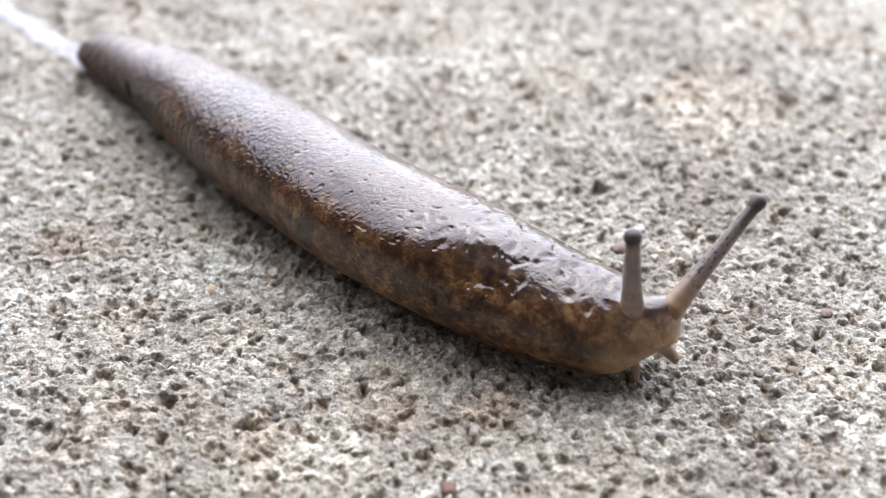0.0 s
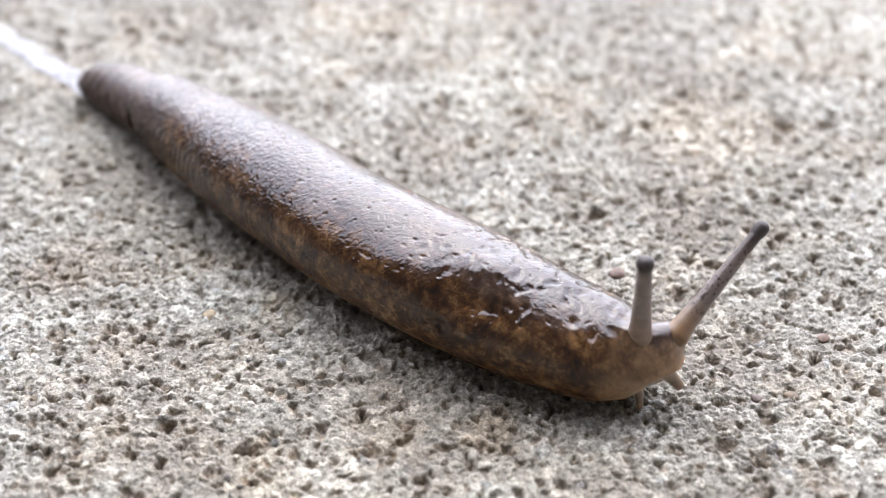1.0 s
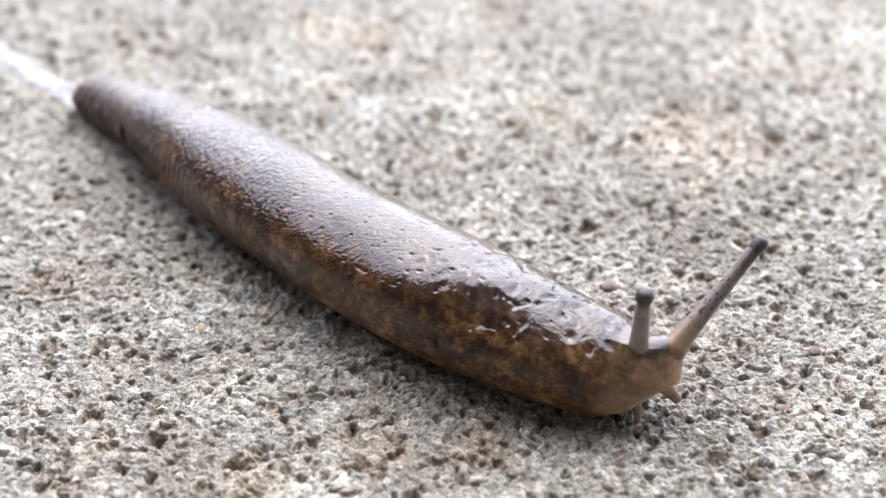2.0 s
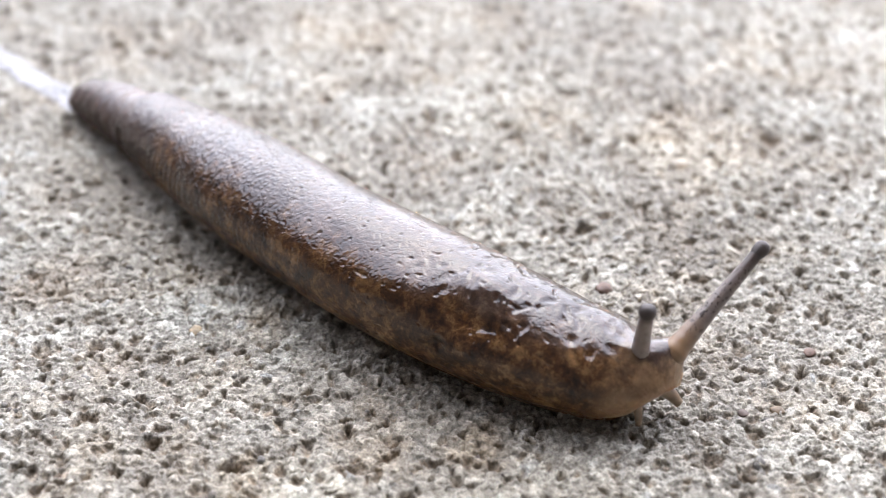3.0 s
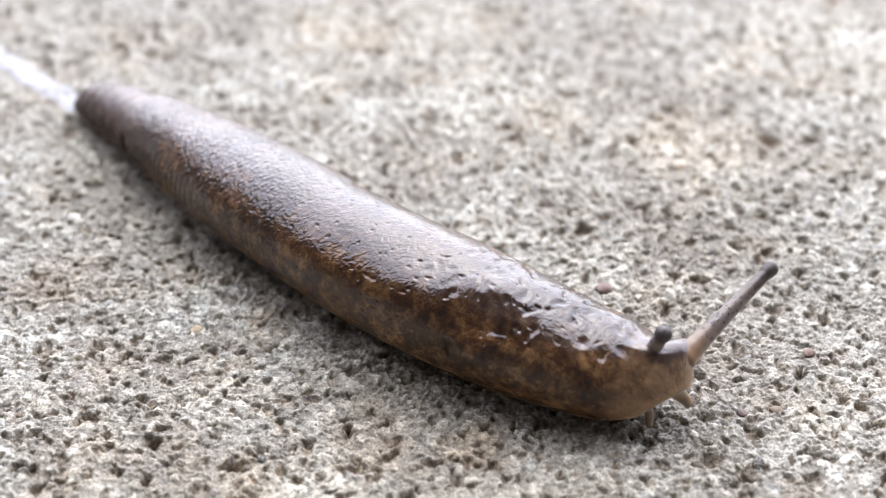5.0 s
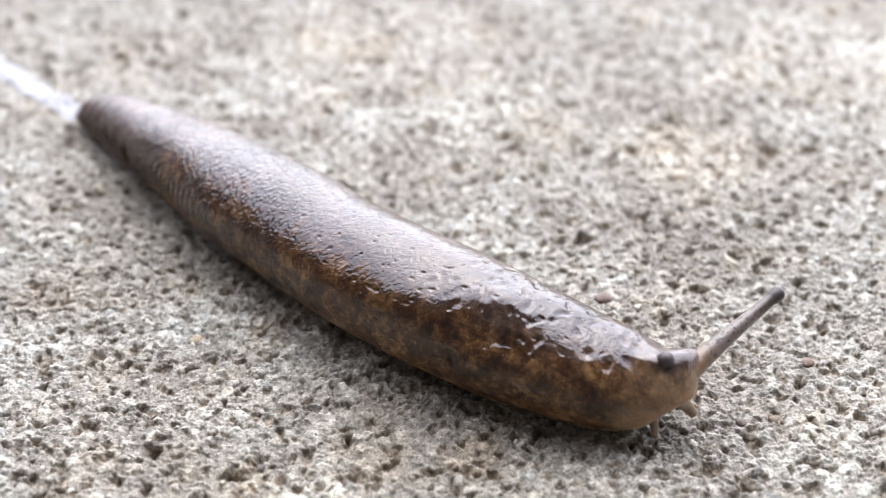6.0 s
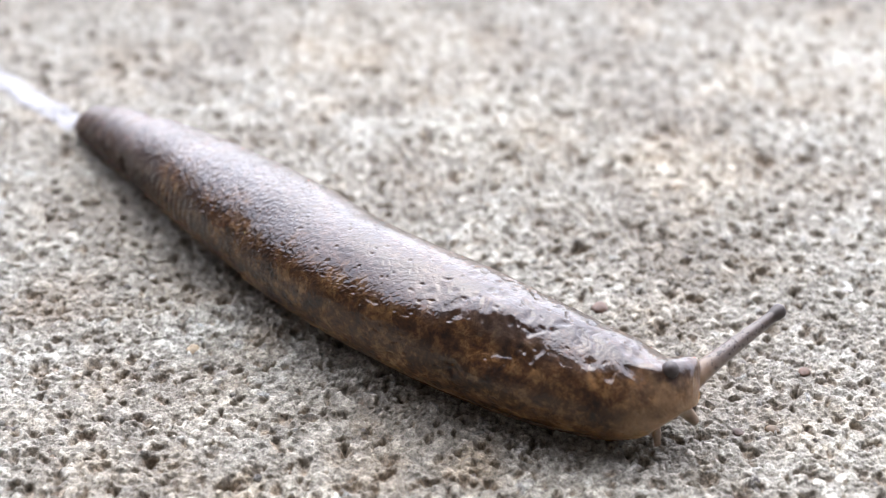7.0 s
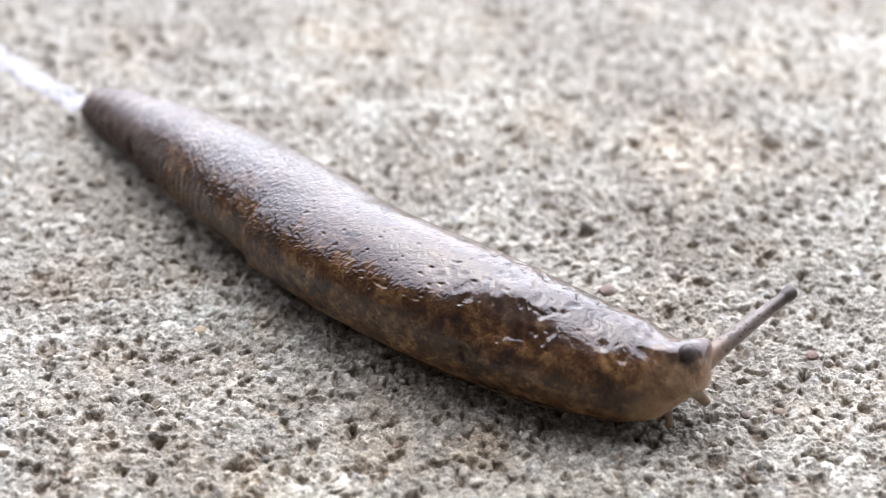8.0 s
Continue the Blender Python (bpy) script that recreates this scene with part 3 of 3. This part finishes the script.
def stalk(length, base, tip, name="tentacle", flare=1.25, root=2.4, spread=0.05, skin=STALK_SKIN, cap=3.0):
    """An eyestalk along +z from its base at the origin, with a flared root below it and a dark knob at its end."""
    zs = np.concatenate([np.linspace(-root, 0, 10), np.linspace(0.15, length, 40)])
    co, faces, k = [], [], 20
    for z in zs:
        f = np.clip(z / length, 0, 1)
        r = base + (tip - base) * f ** 0.8 + (flare - 1) * base * math.exp(-(z + math.sqrt(z * z + 1.2)) / (0.26 * length))
        r *= (1 + 0.02 * math.sin(z * 9)) * (1 + spread * max(-z, 0)) * math.sqrt(max(0.03, 1 - (min(z, 0) / root) ** 4))
        for j in range(k):
            a = 2 * math.pi * j / k
            co.append((r * math.cos(a) * MM, r * math.sin(a) * MM, z * MM))
    n = len(zs)
    faces = [(i * k + j, i * k + (j + 1) % k, (i + 1) * k + (j + 1) % k, (i + 1) * k + j) for i in range(n - 1) for j in range(k)]
    faces += [tuple(range(k))[::-1], tuple((n - 1) * k + j for j in range(k))]
    ob = mesh_object(name, co, faces, skin, slug, "grey translucent eyestalk")
    bm = bmesh.new()
    bmesh.ops.create_uvsphere(bm, u_segments=20, v_segments=14, radius=1)
    for v in bm.verts:
        z = v.co.z
        v.co = Vector((v.co.x * tip * 1.32, v.co.y * tip * 1.32, z * tip * (1.2 if z > 0 else cap))) * MM
        v.co.z += length * MM
    part("eye_tip", bm, EYE_SKIN, ob, "dark rounded eye tip")
    return ob


LONG = stalk(8.66, 0.68, 0.38, flare=1.4, root=0.8, spread=-0.3)
SHORT_LENGTH = 6.7
SHORT = stalk(SHORT_LENGTH, 0.76, 0.42, flare=1.6, root=1.5, spread=-0.2, skin=PALE_STALK_SKIN, cap=1.5)


def feeler(length, base):
    bm = bmesh.new()
    bmesh.ops.create_cone(bm, segments=14, radius1=base * MM, radius2=base * 0.55 * MM, depth=length * MM, cap_ends=True)
    bmesh.ops.subdivide_edges(bm, edges=[e for e in bm.edges if abs(e.verts[0].co.z - e.verts[1].co.z) > 0.1 * MM], cuts=5)
    for v in bm.verts:
        f = v.co.z / (length * MM) + 0.5
        v.co.x += 0.25 * base * MM * math.sin(3 * f)
        if f > 0.95:
            v.co.z += 0.1 * MM
    return part("feeler", bm, FEELER_SKIN, HEAD, "short pale lower feeler")


PEBBLES = [
    (11.4, 72.2, 0.55, (0.091, 0.0525, 0.035), "reddish brown pebble set in the concrete", 1),
    (-16.9, 67.8, 0.45, (0.224, 0.175, 0.105), "yellow ochre pebble set in the concrete", 2),
    (21.1, 59.9, 0.40, (0.112, 0.077, 0.042), "ochre pebble set in the concrete", 3),
    (24.4, 65.4, 0.40, (0.105, 0.063, 0.042), "rust coloured pebble set in the concrete", 4),
    (-0.6, 49.8, 0.50, (0.091, 0.042, 0.028), "rust red pebble set in the concrete", 5),
    (18.9, 59.6, 0.33, (0.098, 0.07, 0.056), "brown pebble set in the concrete", 6),
    (29.7, 74.5, 0.35, (0.42, 0.406, 0.378), "white quartz pebble set in the concrete", 7),
]


def local(x, y, z):
    return Vector(((x - PIVOT[0]) * MM, (y - PIVOT[1]) * MM, z * MM))


def aim(base, tip):
    """The pose of a stalk from its base towards its tip, in the slug's space."""
    b, t = local(*base), local(*tip)
    q = (t - b).to_track_quat("Z", "Y")
    return Matrix.Translation(b) @ q.to_matrix().to_4x4()


f = feeler(1.45, 0.56)
f.matrix_local = aim((12.45, 60.0, 1.95), (13.7, 59.6, 0.8)) @ pose(0, 0, 0.75 * MM)
f = feeler(1.3, 0.36)
f.matrix_local = aim((10.75, 59.1, 1.4), (10.9, 58.4, 0.3)) @ pose(0, 0, 0.6 * MM)

# pebbles set in the concrete
def pebble(x, y, r, colour, label, seed):
    bm = bmesh.new()
    bmesh.ops.create_icosphere(bm, subdivisions=3, radius=1)
    for v in bm.verts:
        k = 1 + 0.25 * noise.noise(v.co * 1.3 + Vector((seed, 0, 0))) + 0.08 * noise.noise(v.co * 4 + Vector((0, seed, 0)))
        v.co = Vector((v.co.x * 1.15, v.co.y, v.co.z * 0.5)) * (k * r * MM)
    ob = part("pebble", bm, plain("pebble_stone", colour, 0.6, scale=2500, var=0.4), None)
    z, _, _ = relief(np.array([x]), np.array([y]))
    ob.location = (x * MM, y * MM, max(float(z[0]), -0.15 * MM) - 0.05 * r * MM)
    ob.rotation_euler = (0, 0, seed)
    return tagged(ob, label, "pebble", group="pebbles in the concrete")


for row in PEBBLES:
    pebble(*row)

# slime trail behind the tail
def build_trail():
    line = np.array([(-31.6, 98.5), (-33.6, 100.2), (-36.0, 102.4), (-38.0, 104.2), (-40.8, 107.1), (-42.9, 109.0), (-50, 116), (-60, 127)])
    u = np.linspace(0, len(line) - 1, 160)
    mid = smooth_at(line, u)
    tan = np.gradient(mid, axis=0)
    tan /= np.linalg.norm(tan, axis=1, keepdims=True)
    nrm = np.stack([-tan[:, 1], tan[:, 0]], 1)
    k = 15
    co = []
    for i in range(len(u)):
        half = 1.12 + 0.25 * math.exp(-i / 25) + 0.12 * math.sin(i * 0.23) + 0.07 * math.sin(i * 0.61 + 1)
        for j in range(k):
            f = 2 * j / (k - 1) - 1
            p = mid[i] + nrm[i] * half * f
            z, _, _ = relief(np.array([p[0]]), np.array([p[1]]))
            rise = 0.17 * math.sqrt(max(0, 1 - f * f)) - 0.02
            co.append((p[0] * MM, p[1] * MM, max(0.8 * z[0], -0.12 * MM) + rise * MM))
    faces = [(i * k + j, i * k + j + 1, (i + 1) * k + j + 1, (i + 1) * k + j) for i in range(len(u) - 1) for j in range(k - 1)]
    ob = mesh_object("slime_trail", co, faces, MUCUS)
    return tagged(ob, "glistening white slime trail on the concrete behind the slug", "slime trail")


build_trail()


# single coarse grains that stand out of the worn concrete
def grain_material():
    m, t, b = material("coarse_grain_stone")
    pos = t.nodes.new("ShaderNodeTexCoord").outputs["Object"]
    own = t.nodes.new("ShaderNodeObjectInfo").outputs["Random"]
    base = ramp(t, own, [(0.0, (0.24, 0.225, 0.2)), (0.25, (0.19, 0.18, 0.165)), (0.45, (0.29, 0.275, 0.25)), (0.6, (0.17, 0.14, 0.115)),
                         (0.72, (0.22, 0.22, 0.21)), (0.85, (0.35, 0.33, 0.30)), (0.95, (0.22, 0.17, 0.12))])
    n = noise_tex(t, 3200, 3, 0.65, pos)
    t.links.new(mix(t, 1.0, base, ramp(t, n, [(0.3, (0.45, 0.44, 0.42)), (0.7, (1.55, 1.55, 1.53))]), "MULTIPLY"), b.inputs["Base Color"])
    b.inputs["Roughness"].default_value = 0.8
    bump(t, b, n, 1.0, 0.0002)
    return m


def build_grains(count):
    stone = grain_material()
    shapes = []
    for k in range(8):
        bm = bmesh.new()
        bmesh.ops.create_icosphere(bm, subdivisions=2, radius=1)
        for v in bm.verts:
            v.co *= 1 + 0.42 * noise.noise(v.co * 1.4 + Vector((k * 7.3, 0, 0))) + 0.22 * noise.noise(v.co * 3.5 + Vector((0, k * 3.1, 0)))
            v.co.z *= 0.65
        me = bpy.data.meshes.new("coarse_grain")
        bm.to_mesh(me)
        bm.free()
        me.polygons.foreach_set("use_smooth", [True] * len(me.polygons))
        me.materials.append(stone)
        shapes.append(me)
    rng = random.Random(5)
    spine = smooth_at(SPINE, np.linspace(-0.3, 11, 120))
    done = 0
    while done < count:
        y = 46 + 60 * rng.random() ** 1.5
        x = (rng.random() * 2 - 1) * (14 + 0.36 * y)
        if np.hypot(spine[:, 0] - x, spine[:, 1] - y).min() < 6.5:
            continue
        r = 0.14 + 0.18 * rng.random() ** 2
        z, _, _ = relief(np.array([x]), np.array([y]))
        ob = new("coarse_grain", shapes[done % len(shapes)])
        ob.parent = GROUND
        ob.location = (x * MM, y * MM, max(float(z[0]), -0.25 * MM) - 0.42 * r * MM)
        ob.rotation_euler = (rng.random() * 0.6 - 0.3, rng.random() * 0.6 - 0.3, rng.random() * 6.28)
        ob.scale = (r * MM * (0.9 + 0.5 * rng.random()), r * MM, r * MM)
        done += 1


build_grains(280)

# ---------------------------------------------------------------- movement
BODY = [(0, 0, 0, 0), (0.5, 0.17, -0.12, 0.10), (1, 0.30, -0.25, 0.28), (1.5, 0.47, -0.32, 0.40), (3, 0.81, -0.68, 0.95), (3.5, 0.95, -0.78, 1.0),
        (4, 1.08, -0.87, 1.05), (4.5, 1.16, -1.01, 1.36), (6, 1.35, -1.39, 2.15), (6.5, 1.33, -1.61, 2.67), (7, 1.27, -1.79, 3.3), (7.5, 1.20, -1.97, 3.9), (8, 1.10, -2.15, 4.4)]
REAR_ROWS = [(0, 0, 0, 0), (1.5, -0.06, 0.0, 0.3), (3, -0.08, 0.05, 0.2), (4.5, -0.07, 0.1, 0.1), (6, 0.01, 0.19, -0.18), (7, 0.26, 0.34, -1.3), (8, 0.52, 0.44, -2.6)]
TAIL_ROWS = [(0, 0, 0, 0), (1.5, -0.15, -0.15, -0.3), (3, -0.23, -0.28, -1.1), (4.5, -0.33, -0.30, -1.85), (6, -0.33, -0.3, -2.9), (7, -0.05, -0.3, -4.0), (8, 0.28, -0.22, -5.1)]
HEAD_ROWS = [(0, 0, 0, 0), (4, 0, 0, 0), (6, 0.08, -0.03, 0.8), (8, 0.18, -0.06, 1.5)]
LONG_ROWS = [(0, (12.95, 60.25, 4.60), (18.41, 64.90, 9.34)),
             (0.5, (12.95, 60.25, 4.60), (18.40, 64.78, 9.47)),
             (1, (12.95, 60.25, 4.60), (18.42, 64.87, 9.36)),
             (1.5, (12.95, 60.25, 4.60), (18.49, 64.89, 9.26)),
             (3, (12.95, 60.25, 4.60), (18.72, 64.89, 9.02)),
             (3.5, (12.95, 60.25, 4.53), (18.77, 65.07, 8.68)),
             (4, (12.95, 60.25, 4.46), (18.95, 65.21, 8.20)),
             (4.5, (12.95, 60.25, 4.39), (19.02, 65.52, 7.57)),
             (6, (12.95, 60.25, 3.92), (19.68, 65.49, 5.86)),
             (6.5, (12.95, 60.25, 3.82), (19.84, 65.42, 5.32)),
             (7, (12.95, 60.25, 3.74), (19.97, 65.28, 5.17)),
             (7.5, (12.95, 60.25, 3.66), (20.10, 65.14, 5.00)),
             (8, (12.95, 60.25, 3.58), (20.09, 65.07, 5.28))]
SHORT_ROWS = [(0, (10.49, 59.63, 4.20), (9.95, 59.33, 10.80)),
              (0.5, (10.59, 59.63, 4.20), (10.35, 59.33, 10.57)),
              (1, (10.69, 59.64, 4.20), (10.43, 59.34, 10.79)),
              (1.5, (10.69, 59.77, 4.20), (10.53, 59.47, 10.10)),
              (3, (10.68, 59.64, 4.20), (10.85, 59.34, 8.55)),
              (3.5, (10.65, 59.72, 4.20), (10.86, 59.42, 8.12)),
              (4, (10.77, 59.66, 4.20), (10.98, 59.35, 7.73)),
              (4.5, (10.86, 59.90, 4.04), (11.07, 59.60, 6.86)),
              (6, (9.82, 60.92, 4.05), (11.42, 59.62, 5.45)),
              (6.5, (9.96, 60.96, 3.98), (11.56, 59.66, 5.38)),
              (7, (10.06, 60.92, 3.96), (11.66, 59.62, 5.36)),
              (7.5, (10.24, 60.82, 3.96), (11.84, 59.52, 5.36)),
              (8, (10.40, 60.76, 3.98), (12.00, 59.46, 5.38))]


def shift(x, y, turn):
    return pose(x * MM, y * MM, 0, 0, 0, turn)


def motions():
    walk(slug, [(t, pose((PIVOT[0] + x) * MM, (PIVOT[1] + y) * MM, 0, 0, 0, a)) for t, x, y, a in BODY])
    walk(REAR, [(t, shift(x, y, a)) for t, x, y, a in REAR_ROWS])
    walk(TAIL, [(t, shift(x, y, a)) for t, x, y, a in TAIL_ROWS])
    neck = Matrix.Translation(local(9.1, 61.0, 0))
    walk(HEAD, [(t, neck @ shift(x, y, a) @ neck.inverted()) for t, x, y, a in HEAD_ROWS])
    walk(LONG, [(t, aim(b, tip)) for t, b, tip in LONG_ROWS])
    walk(SHORT, [(t, aim(b, tip) @ pose(0, 0, ((local(*tip) - local(*b)).length - SHORT_LENGTH * MM))) for t, b, tip in SHORT_ROWS])


motions()
